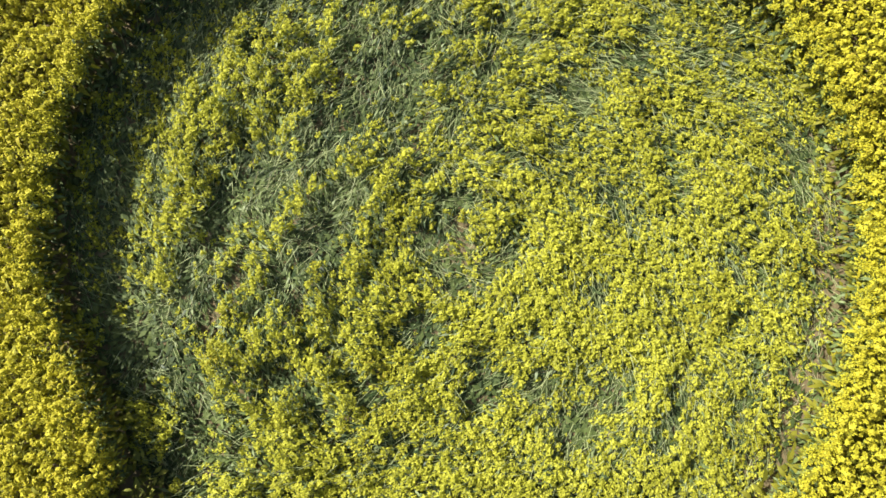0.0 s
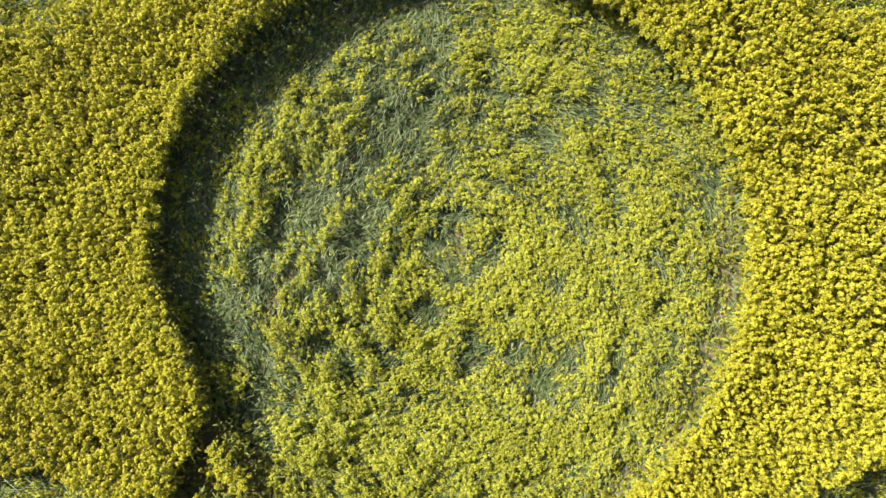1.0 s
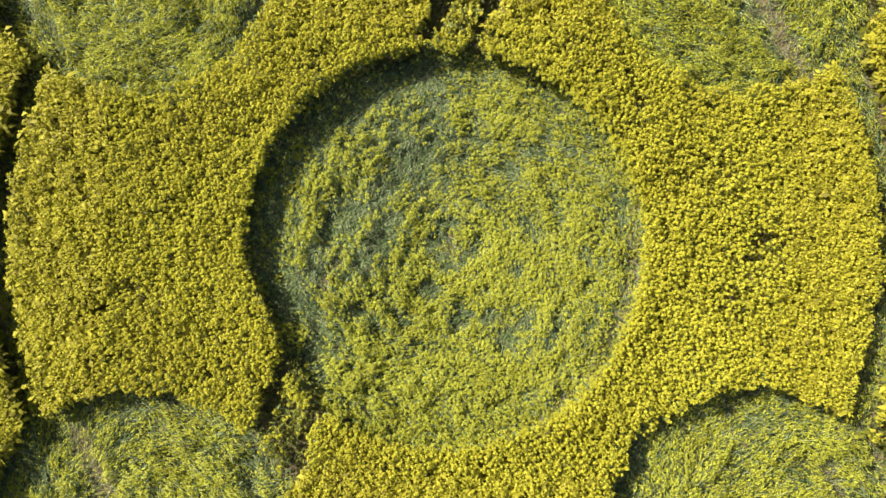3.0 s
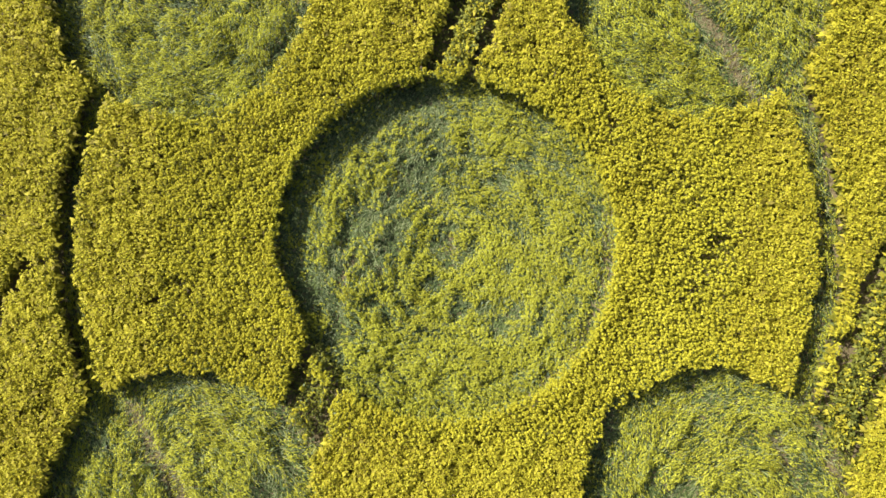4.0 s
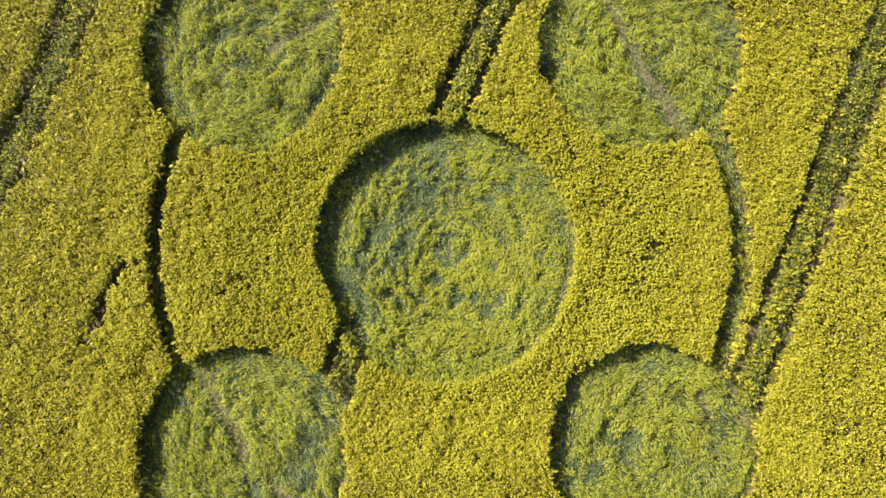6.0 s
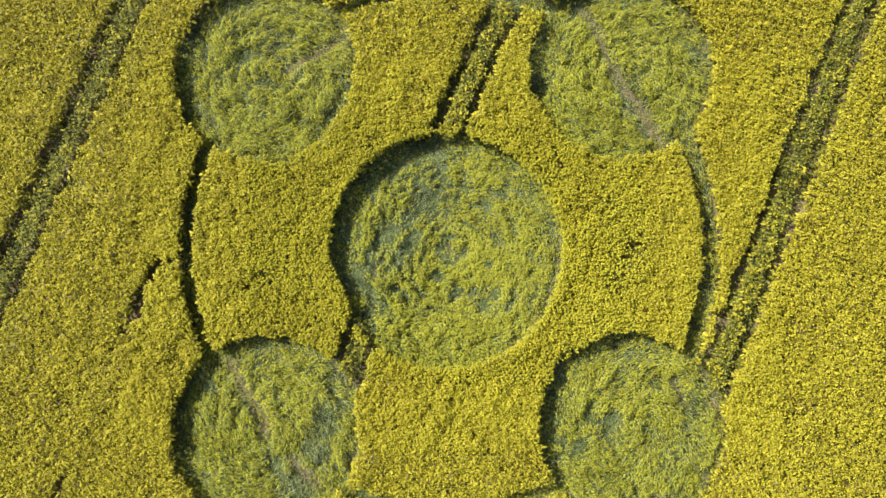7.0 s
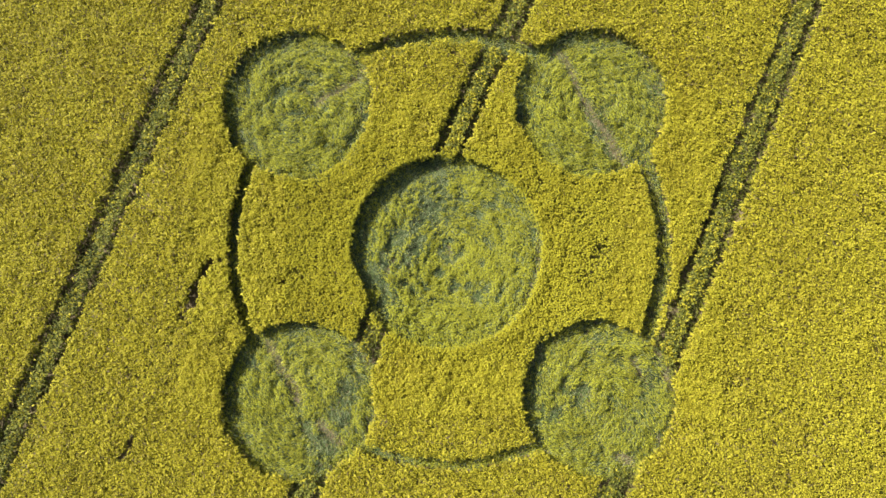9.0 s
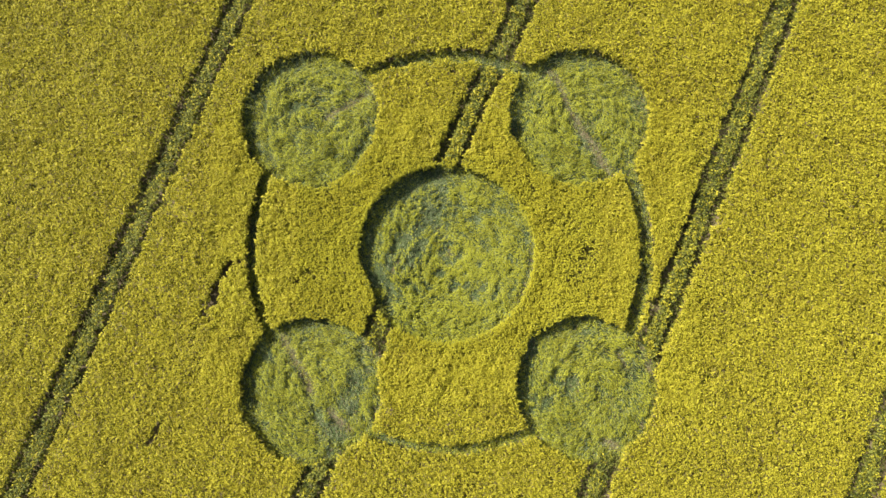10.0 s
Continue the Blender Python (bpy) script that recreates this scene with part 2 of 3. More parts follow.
def stalk_shape(length, width, bend, steps=3):
    """A lying or standing stalk along x: a three-sided tapering tube."""
    v, t = [], []
    for k in range(steps + 1):
        f = k / steps
        w = width * (1 - 0.6 * f) / 2
        for a in (0.5, 2.6, 4.7):
            v.append((f * length, bend * math.sin(f * 2.6) + w * math.cos(a), w * math.sin(a)))
        if k:
            o = 3 * k
            for j in range(3):
                p, q = o + j, o + (j + 1) % 3
                t += [(p - 3, q - 3, q), (p - 3, q, p)]
    return np.array(v), np.array(t), np.zeros(len(t), int)


def turned(yaw, tilt, lean):
    """Turns for many pieces: lean about x, tilt about y, then yaw about z."""
    cy, sy, ct, st, cl, sl = np.cos(yaw), np.sin(yaw), np.cos(tilt), np.sin(tilt), np.cos(lean), np.sin(lean)
    m = np.empty((len(yaw), 3, 3))
    m[:, 0, 0], m[:, 0, 1], m[:, 0, 2] = cy * ct, cy * st * sl - sy * cl, cy * st * cl + sy * sl
    m[:, 1, 0], m[:, 1, 1], m[:, 1, 2] = sy * ct, sy * st * sl + cy * cl, sy * st * cl - cy * sl
    m[:, 2, 0], m[:, 2, 1], m[:, 2, 2] = -st, ct * sl, ct * cl
    return m


def strewn(name, shapes, places, yaw, tilt, lean, size, materials, parent=None, label="", kind="stuff", smooth=False):
    """Joins copies of the shapes, dealt out at random, into one mesh."""
    if not len(places):
        return None
    pick = rng.integers(0, len(shapes), len(places))
    vs, ts, ms, base = [], [], [], 0
    for k, (v, t, mi) in enumerate(shapes):
        w = pick == k
        n = int(w.sum())
        if not n:
            continue
        m = turned(yaw[w], tilt[w], lean[w]) * size[w][:, None, None]
        p = np.einsum("nij,kj->nki", m, v) + places[w][:, None, :]
        vs.append(p.reshape(-1, 3))
        ts.append((t[None] + (np.arange(n) * len(v))[:, None, None] + base).reshape(-1, 3))
        ms.append(np.tile(mi, n))
        base += n * len(v)
    V, T, M = np.concatenate(vs), np.concatenate(ts), np.concatenate(ms)
    me = bpy.data.meshes.new(name)
    me.vertices.add(len(V))
    me.vertices.foreach_set("co", V.astype(np.float32).ravel())
    me.loops.add(len(T) * 3)
    me.loops.foreach_set("vertex_index", T.astype(np.int32).ravel())
    me.polygons.add(len(T))
    me.polygons.foreach_set("loop_start", np.arange(len(T), dtype=np.int32) * 3)
    me.polygons.foreach_set("material_index", M.astype(np.int32))
    if smooth:
        me.polygons.foreach_set("use_smooth", np.ones(len(T), bool))
    for mat in materials:
        me.materials.append(mat)
    me.update(calc_edges=True)
    ob = new(name, me)
    if parent:
        ob.parent = parent
    return tagged(ob, label, kind=kind)


def mesh_of(name, shape, materials, smooth=True):
    v, t, mi = shape
    me = bpy.data.meshes.new(name)
    me.from_pydata([tuple(p) for p in v], [], [tuple(int(i) for i in f) for f in t])
    me.polygons.foreach_set("material_index", np.array(mi, dtype=np.int32))
    me.polygons.foreach_set("use_smooth", np.full(len(t), smooth))
    for mat in materials:
        me.materials.append(mat)
    return me


def grid_spots(x0, x1, y0, y1, step, loose=0.98):
    """Evenly strewn spots, one in each cell of a grid whose rows are staggered."""
    gx, gy = np.meshgrid(np.arange(x0, x1, step), np.arange(y0, y1, step))
    x, y = gx.ravel(), gy.ravel()
    x = x + step * 0.5 * (np.round(y / step) % 2)
    return x + rng.uniform(0, step * loose, len(x)), y + rng.uniform(0, step * loose, len(x))


# ---- ground ----
def plain_mesh(name, V, F, mat, smooth=True):
    me = bpy.data.meshes.new(name)
    me.from_pydata(V.tolist(), [], F.tolist())
    me.polygons.foreach_set("use_smooth", np.full(len(F), smooth))
    me.materials.append(mat)
    return new(name, me)


xs = np.concatenate([[-1800, -400, -120], np.arange(-50, 52.1, 0.5), [120, 400, 1800]])
ys = np.concatenate([[-1800, -400, -110], np.arange(-33, 30.1, 0.5), [110, 400, 1800]])
gx, gy = np.meshgrid(xs, ys)
near = (np.abs(gx) < 60) & (np.abs(gy) < 40)
gz = np.where(near, 0.05 * (vnoise(gx, gy, 0.9, 21) - 0.5) + 0.05 * (vnoise(gx, gy, 2.6, 22) - 0.5), 0.0)
gz = gz - np.where(near, 0.06 * np.clip(1 - np.abs(tram_off(gx, gy) - GAUGE) / 0.3, 0, 1), 0)
ids = np.arange(gx.size).reshape(gx.shape)
ground = plain_mesh("ground", np.stack([gx, gy, gz], -1).reshape(-1, 3),
                    np.stack([ids[:-1, :-1], ids[:-1, 1:], ids[1:, 1:], ids[1:, :-1]], -1).reshape(-1, 4), SOIL)
tagged(ground, "dry brown field soil under the rapeseed crop", "ground", kind="structure")

# the crop goes on to the horizon, and so do the wheel tracks through it
far_v, far_f = [], []


def far_sheet(px, py):
    """One sheet of distant canopy, with gaps along the wheel tracks."""
    pz = 1.1 + 0.14 * (vnoise(px, py, 1.3, 31) - 0.5)
    o = sum(len(v) for v in far_v)
    i = np.arange(px.size).reshape(px.shape) + o
    far_v.append(np.stack([px, py, pz], -1).reshape(-1, 3))
    f = np.stack([i[:-1, :-1], i[:-1, 1:], i[1:, 1:], i[1:, :-1]], -1).reshape(-1, 4)
    mx, my = (px[:-1, :-1] + px[1:, 1:]).ravel() / 2, (py[:-1, :-1] + py[1:, 1:]).ravel() / 2
    far_f.append(f[np.abs(tram_off(mx, my) - GAUGE) > 0.3])


RUTS = np.array([o + side * GAUGE + e for o in TRAMS for side in (-1, 1) for e in (-0.3, 0.3)])
spread = np.sign(np.linspace(-1, 1, 90)) * 1800 * np.abs(np.linspace(-1, 1, 90)) ** 3
for edge, way in ((NORTH, 1), (SOUTH, -1)):
    x0 = np.concatenate([spread, (RUTS + edge * TX) / TY])
    px, py = np.meshgrid(np.sort(x0), np.sort(edge + way * 1800 * np.linspace(0, 1, 50) ** 3))
    far_sheet(px + (py - edge) * TX / TY, py)
flank = np.concatenate([np.arange(0, 14, 0.5), 14 + 1750 * np.linspace(0, 1, 30) ** 3])
for edge, way in ((WEST, -1), (EAST, 1)):
    far_sheet(*np.meshgrid(np.sort(edge + way * flank), np.linspace(SOUTH, NORTH, 110)))
distant = plain_mesh("distant_crop", np.concatenate(far_v), np.concatenate(far_f), FAR_CROP)
tagged(distant, "yellow flowering rapeseed field reaching the horizon", "crop", kind="stuff")

# ---- standing crop ----
HEADS_NEAR = [quads_cloud(22, 0.070, 0.13, 0.066, 100 + k, flat=1.0, green=4, three=True) for k in range(10)]
HEADS_MID = [quads_cloud(6, 0.052, 0.10, 0.076, 200 + k, flat=1.0, green=1, three=True) for k in range(10)]
HEADS_FAR = [quads_cloud(2, 0.036, 0.08, 0.095, 300 + k, flat=0.8, three=True) for k in range(10)]
LEAVES_NEAR = [leaf_shape(0.20, 0.052, 0.05), leaf_shape(0.15, 0.040, 0.03), leaf_shape(0.24, 0.065, 0.08)]
LEAVES_EDGE = [leaf_shape(0.17, 0.05, 0.04), leaf_shape(0.13, 0.04, 0.03), leaf_shape(0.22, 0.07, 0.05)]
LEAVES_LOW_NEAR = [leaf_shape(0.24, 0.10, 0.05), leaf_shape(0.28, 0.09, 0.06)]
LEAVES_LOW = [leaf_shape(0.42, 0.26, 0.06, 1), leaf_shape(0.38, 0.30, 0.04, 1)]
LEAVES_FAR = [leaf_shape(0.28, 0.13, 0.05, 1), leaf_shape(0.36, 0.17, 0.08, 1)]
STEMS_UP = [stalk_shape(1.0, 0.015, b, 1) for b in (0.05, -0.06, 0.02)]


def zone(x, y):
    near = (x > -13.5) & (x < 14.5) & (y > -9.5) & (y < 8.8)
    mid = (x > -22) & (x < 23.5) & (y > -14) & (y < 13.5)
    return np.where(near, 0, np.where(mid, 1, 2))


def crop_top(x, y):
    n, m = x * TY - y * TX, x * TX + y * TY
    # the crop is raised by the north-west rim to lengthen its shadow
    return (1.25 + 0.20 * (vnoise(x, y, 3.2, 41) - 0.5) + 0.20 * (vnoise(x, y, 0.75, 42) - 0.5) + 0.30 * (vnoise(x, y, 0.30, 46) - 0.5) + 0.22 * (vnoise(n, m / 6, 0.8, 48) - 0.5)
            + 0.34 * np.exp(-((x + 5.2) / 2.4) ** 2 - ((y - 6.2) / 2.0) ** 2) - np.where(inside_ring(x, y), 0.20, 0.20) * np.clip(1.6 - 1.6 * tram_off(x, y), 0, 1))


def thin_place(x, y):
    """0 to 1, where the crop stands thin."""
    best = np.zeros(np.shape(x))
    for a, b, long, wide in THIN:
        u, v = (x - a) * TX + (y - b) * TY, (x - a) * TY - (y - b) * TX
        best = np.maximum(best, np.clip(1.3 - np.hypot(u / long, v / wide), 0, 1))
    return best


def rim_band(x, y):
    """The rim of the middle circle, where plants stand one by one."""
    d = np.hypot(x - CENTRE[0], y - CENTRE[1]) - RADIUS + bulge(x, y)
    return d < 0.22


spots = [grid_spots(WEST, EAST, SOUTH, NORTH, s, 0.8) for s in (0.128, 0.104, 0.096)]
for inner in (True, False):
    crop = new("standing_crop")
    tagged(crop, "tall yellow flowering rapeseed standing " + ("inside the flattened ring path" if inner else "in the wide field round the ring"), "crop", kind="stuff")
    for level, (x, y) in enumerate(spots):
        w = (zone(x, y) == level) & (inside_ring(x, y) == inner)
        if not w.any():
            continue
        x, y = x[w], y[w]
        gap = clear(x, y)
        rows = np.sin((x * TY - y * TX) * 2 * np.pi / 1.9 + 3 * vnoise(x, y, 9, 43))
        thin = 0.5 * vnoise(x, y, 0.55, 44) + 0.5 * vnoise(x, y, 1.7, 45)
        keep = np.where(tram_off(x, y) < 0.95, np.where(inside_ring(x, y), 0.38, 0.26), 0.98) - 1.6 * np.clip(thin - 0.63, 0, 1) - (1.2, 1.3, 1.4)[level] * np.clip(vnoise(x, y, 0.24, 47) - 0.6, 0, 1) - 0.05 * (rows > 0.5) * (1 - inner) - 0.8 * thin_place(x, y) * vnoise(x, y, 0.5, 49)
        w = (gap > 0) & (rng.uniform(0, 1, len(x)) < keep)
        if inner:
            w &= ~rim_band(x, y)
        x, y, gap, thin = x[w], y[w], gap[w], thin[w]
        n = len(x)
        top = crop_top(x, y) - 0.5 * np.clip(thin - 0.6, 0, 1) + rng.normal(0, (0.085, 0.09, 0.10)[level], n)
        top -= 0.06 * np.clip(1 - gap / 0.35, 0, 1) * rng.uniform(0, 1, n)
        P = np.stack([x, y, top], -1)
        strewn("flower_heads", (HEADS_NEAR, HEADS_MID, HEADS_FAR)[level], P, rng.uniform(0, 6.283, n), rng.normal(0, 0.22, n), rng.normal(0, 0.22, n),
               rng.uniform(0.7, 1.2, n), [PETAL, BUD], crop, "yellow rapeseed flower heads")
        some = rng.uniform(0, 1, n) < (1.0, 0.65, 0.45)[level]
        x, y, gap, top, P, n = x[some], y[some], gap[some], top[some], P[some], int(some.sum())
        for k in range((3, 2, 1)[level]):
            z = top * rng.uniform(0.45 if level == 0 else 0.72, 0.96, n)
            strewn("leaves", (LEAVES_NEAR, LEAVES_FAR, LEAVES_FAR)[level], P * (1, 1, 0) + np.stack([rng.normal(0, 0.05, n), rng.normal(0, 0.05, n), z], -1),
                   rng.uniform(0, 6.283, n), rng.uniform(-0.3, 0.6, n), rng.normal(0, 0.3, n), rng.uniform(0.7, 1.25, n), [SHOOT if level or k == 2 else LEAF], crop, "yellow-green leaves and side shoots" if level or k == 2 else "green rapeseed leaves")
        ux, uy = grid_spots(WEST, EAST, SOUTH, NORTH, (0.15, 0.24, 0.28)[level])
        u = (zone(ux, uy) == level) & (inside_ring(ux, uy) == inner)
        ux, uy = ux[u], uy[u]
        u = clear(ux, uy) > (0.2, 0.12, 0.08)[level]
        ux, uy = ux[u], uy[u]
        q = len(ux)
        strewn("undergrowth", LEAVES_LOW if level else LEAVES_LOW_NEAR, np.stack([ux, uy, rng.uniform(0.2, 0.65, q)], -1), rng.uniform(0, 6.283, q), rng.normal(0, 0.15, q), rng.normal(0, 0.15, q),
               rng.uniform(0.8, 1.2, q), [LEAF], crop, "broad low rapeseed leaves")
        # at an opening the stalks lean out over it
        e = gap < (0.6 if level < 2 else 0.35)
        q = int(e.sum())
        ex, ey = x[e], y[e]
        sx, sy = clear(ex + 0.25, ey) - clear(ex - 0.25, ey), clear(ex, ey + 0.25) - clear(ex, ey - 0.25)
        way = np.arctan2(sy, sx)
        lean_by = 0.34 * np.clip(1.2 - gap[e] / 0.6, 0, 1)
        foot = np.stack([ex + lean_by * np.cos(way), ey + lean_by * np.sin(way), np.zeros(q)], -1)
        strewn("stems", STEMS_UP, foot, way + np.pi, -np.pi / 2 + np.arctan2(lean_by, top[e]) + rng.normal(0, 0.04, q), np.zeros(q), np.hypot(top[e], lean_by), [STEM], crop,
               "upright green rapeseed stems")
        for k in range((5, 2, 1)[level]):
            f = rng.uniform(0.25, 0.9, q)
            strewn("leaves", (LEAVES_EDGE, LEAVES_FAR, LEAVES_FAR)[level], foot * (1 - f[:, None]) + P[e] * f[:, None],
                   rng.uniform(0, 6.283, q), rng.uniform(-0.4, 0.6, q), rng.normal(0, 0.3, q), rng.uniform(0.5, 1.0, q), [BLUE_LEAF if level == 0 else LEAF], crop, "green rapeseed leaves")
        f = rng.uniform(0.72, 0.97, q)
        strewn("flower_heads", (HEADS_MID, HEADS_FAR, HEADS_FAR)[level], foot * (1 - f[:, None]) + P[e] * f[:, None] + rng.normal(0, 0.05, (q, 3)), rng.uniform(0, 6.283, q),
               rng.normal(0, 0.4, q), rng.normal(0, 0.4, q), rng.uniform(0.5, 0.95, q), [PETAL, BUD], crop, "yellow rapeseed flower heads")

# low growth in the wheel tracks
x, y = grid_spots(WEST, EAST, SOUTH, NORTH, 0.105)
w = (np.abs(tram_off(x, y) - GAUGE) < 0.5) & (circle_gap(x, y) > 0) & (rng.uniform(0, 1, len(x)) < 0.7 * vnoise(x, y, 0.7, 51) + 0.45)
x, y = x[w], y[w]
n = len(x)
weeds = tagged(new("wheel_track_growth"), "low trodden green growth in the tramline wheel tracks", "crop", kind="stuff")
strewn("leaves", LEAVES_FAR, np.stack([x, y, rng.uniform(0.02, 0.4, n)], -1), rng.uniform(0, 6.283, n), rng.normal(0, 0.4, n), rng.normal(0, 0.4, n),
       rng.uniform(0.4, 0.9, n), [TRODDEN], weeds, "low green leaves")
half = np.arange(0, n, 2)
n = len(half)
strewn("stalks", STEMS_UP, np.stack([x[half], y[half], rng.uniform(0.02, 0.15, n)], -1), rng.uniform(0, 6.283, n), rng.normal(-0.25, 0.25, n), rng.uniform(0, 6, n),
       rng.uniform(0.2, 0.5, n), [TRODDEN], weeds, "bent green stalks")
# leafy plants that the wheels pass over, between the two ruts
x, y = grid_spots(WEST, EAST, SOUTH, NORTH, 0.13)
w = (tram_off(x, y) < GAUGE - 0.2) & (clear(x, y) > 0)
x, y = x[w], y[w]
n = len(x)
close = zone(x, y) == 0
for shapes, w in ((LEAVES_NEAR, close), (LEAVES_NEAR, close), (LEAVES_FAR, ~close), (LEAVES_FAR, ~close)):
    n = int(w.sum())
    strewn("leaves", shapes, np.stack([x[w], y[w], rng.uniform(0.45, 1.05, n)], -1), rng.uniform(0, 6.283, n), rng.normal(0, 0.4, n), rng.normal(0, 0.4, n),
           rng.uniform(0.4, 0.9, n), [TRODDEN], weeds, "green leaves between the wheel tracks")

# ---- flattened crop ----
def along_x(shape, long=1.75, wide=0.72):
    """A flower head that lies on its side, stretched along its stalk."""
    v, t, mi = shape
    return v * np.array([long, wide, 1.0]), t, mi


STALKS_NEAR = [stalk_shape(0.44, 0.015, b, 1) for b in (0.03, -0.05, 0.07, 0.01)]
STALKS_FAR = [stalk_shape(0.6, 0.022, b, 1) for b in (0.03, -0.04)]
HEADS_LAID = [along_x(quads_cloud(11, 0.074, 0.05, 0.060, 600 + k, flat=0.7, green=6, three=True), 1.2, 0.9) for k in range(10)]
HEADS_LAID_FAR = [along_x(quads_cloud(5, 0.085, 0.06, 0.070, 700 + k, green=1, three=True)) for k in range(10)]
LAID_LEAVES = [leaf_shape(0.17, 0.05, 0.03, 1), leaf_shape(0.26, 0.065, 0.04, 1)]
LEAVES_MAT = [leaf_shape(0.26, 0.10, 0.02, 1), leaf_shape(0.22, 0.085, 0.02, 1)]
LAID_LEAVES_FAR = [leaf_shape(0.24, 0.07, 0.04, 1), leaf_shape(0.30, 0.08, 0.05, 1)]


def swept(x, y):
    """How strongly each spot lies in a green sweep, and which way the sweep runs there."""
    best, way = np.zeros(np.shape(x)), np.zeros(np.shape(x))
    for line, half, strength in SWEEPS_AND_SHADE:
        for (ax, ay), (bx, by) in zip(line, line[1:]):
            g = strength * np.clip(1.45 - seg_far(x, y, [(ax, ay), (bx, by)]) / half, 0, 1)
            way = np.where(g > best, math.atan2(by - ay, bx - ax), way)
            best = np.maximum(best, g)
    return best * np.clip(0.35 + 1.3 * vnoise(x, y, 0.45, 77), 0, 1), way


def lay(label, cx, cy, r, near, seed, ring=False):
    """Crop trodden flat in a swirl round (cx, cy)."""
    crop = new("flattened_crop")
    tagged(crop, label, "crop", kind="stuff")
    R = RING[2]
    if ring:
        x, y = grid_spots(RING[0] - R - 1, RING[0] + R + 1, RING[1] - R - 1, RING[1] + R + 1, 0.125)
        w = (ring_gap(x, y) < 0.15) & (circle_gap(x, y) > 0.0)
    else:
        x, y = grid_spots(cx - r - 0.6, cx + r + 0.6, cy - r - 0.6, cy + r + 0.6, 0.106 if near else 0.115)
        w = (circle_gap(x, y) < 0.4) & (np.hypot(x - cx, y - cy) < r + 0.6)
    x, y = x[w], y[w]
    n = len(x)
    dx, dy = x - cx, y - cy
    d, a = np.hypot(dx, dy), np.arctan2(dy, dx)
    jag = (vnoise(x, y, 0.55, seed + 10) - 0.5) * 0.5
    # the lay: round the middle, clockwise, drifting outwards; in bundles that cross one another
    flow = a - np.pi / 2 + 0.35 + 1.1 * (vnoise(x, y, 2.6, seed) - 0.5) + 1.3 * (vnoise(x, y, 0.6, seed + 1) - 0.5)
    green, way = swept(x + jag, y + jag[::-1] * 0.3)
    flow = np.where(green > 0.5, way + 0.8 * (vnoise(x, y, 0.6, seed + 1) - 0.5), flow)
    if ring:
        flow = a - np.pi / 2 + rng.normal(0, 0.3, n)
    # ridges along the swirl, with clefts between them
    along, across = a * np.maximum(d, 0.8) + 0.5 * d, d
    ridge = 0.40 * vnoise(along * 0.55 + 2 * jag, across + 1.2 * jag, 0.55 if near else 0.8, seed + 2) + 0.3 * vnoise(x, y, 1.0, seed + 3) + 0.3 * vnoise(x, y, 0.33, seed + 4)
    broad = vnoise(x, y, 2.4, seed + 6)
    raised = np.clip(5.0 * (ridge - 0.42), 0, 1)
    cleft = np.clip(7.0 * (0.41 - ridge), 0, 1)
    hollow_shade, tuft, trail = np.zeros(n), np.zeros(n), np.zeros(n)
    for hx, hy, reach in HOLLOWS_AND_SHADE:
        hollow_shade = np.maximum(hollow_shade, np.clip(1.6 - np.hypot(x - hx + jag * 0.5, y - hy) / reach, 0, 1))
    for hx, hy in TUFTS:
        turn = math.atan2(hy - cy, hx - cx) - math.pi / 2 + 0.4
        u, v = (x - hx) * math.cos(turn) + (y - hy) * math.sin(turn), (y - hy) * math.cos(turn) - (x - hx) * math.sin(turn)
        tuft = np.maximum(tuft, np.clip(1.5 - np.hypot(u / 0.60, v / 0.28) + 1.3 * jag, 0, 1))
    for line, half in TRAILS:
        trail = np.maximum(trail, np.clip(1.6 - seg_far(x + jag * 0.6, y, line) / (half if near else 1.35 * half), 0, 1))
    green = np.maximum(green, tuft)
    tram = np.clip(1.6 - tram_off(x, y), 0, 1)
    # the foot of the standing crop: soil shows on the east rim of the middle circle, elsewhere the lay runs up to the stems
    turn = np.degrees(a) % 360
    east = np.clip(1.5 - np.abs((turn + 60) % 360 - 44) / 32, 0, 1) if near else np.clip(dx / np.maximum(d, 0.1), 0, 1) * 0.5
    foot = np.clip(1.5 - (r + 0.05 - d) / 0.40, 0, 1) * np.clip(0.25 + east + 0.9 * (vnoise(x, y, 0.9, seed + 7) - 0.5), 0, 1) if not ring else 0.3 * vnoise(x, y, 0.9, seed + 7)
    bare = np.maximum(0.85 * trail, 0.8 * foot)
    west = np.clip(0.1 - dx / 4.5, 0, 1) if near else 0.8
    # under the north-west rim the lay is low and short of flowers, to widen the shade
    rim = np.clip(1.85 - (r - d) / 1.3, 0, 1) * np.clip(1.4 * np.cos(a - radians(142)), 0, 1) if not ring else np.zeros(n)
    pitted = 0.42 * vnoise(along * 0.7 + jag, across + jag, 0.40, seed + 11) + 0.38 * vnoise(x + y * 0.4, y - x * 0.2, 0.42, seed + 14) + 0.2 * vnoise(x, y, 0.2, seed + 13)
    east_side = np.clip(0.3 + dx / 4, 0, 1)
    clump = np.clip(3.6 * pitted - 0.95 + 0.35 * east_side, 0.10 + 0.3 * east_side, 1) if near else np.clip(3.0 * pitted - 0.6, 0.30, 1)
    high = (0.03 + (0.32 - 0.15 * east_side * near) * np.clip(2.2 * pitted - 0.6, 0, 1) + (0.20 + 0.22 * west) * raised) * (1 - 0.85 * bare) * (1 - 0.6 * green * (1.4 - pitted)) * (1 - 0.8 * hollow_shade) * (1 - 0.88 * rim)
    if ring:
        high = high * 0.6
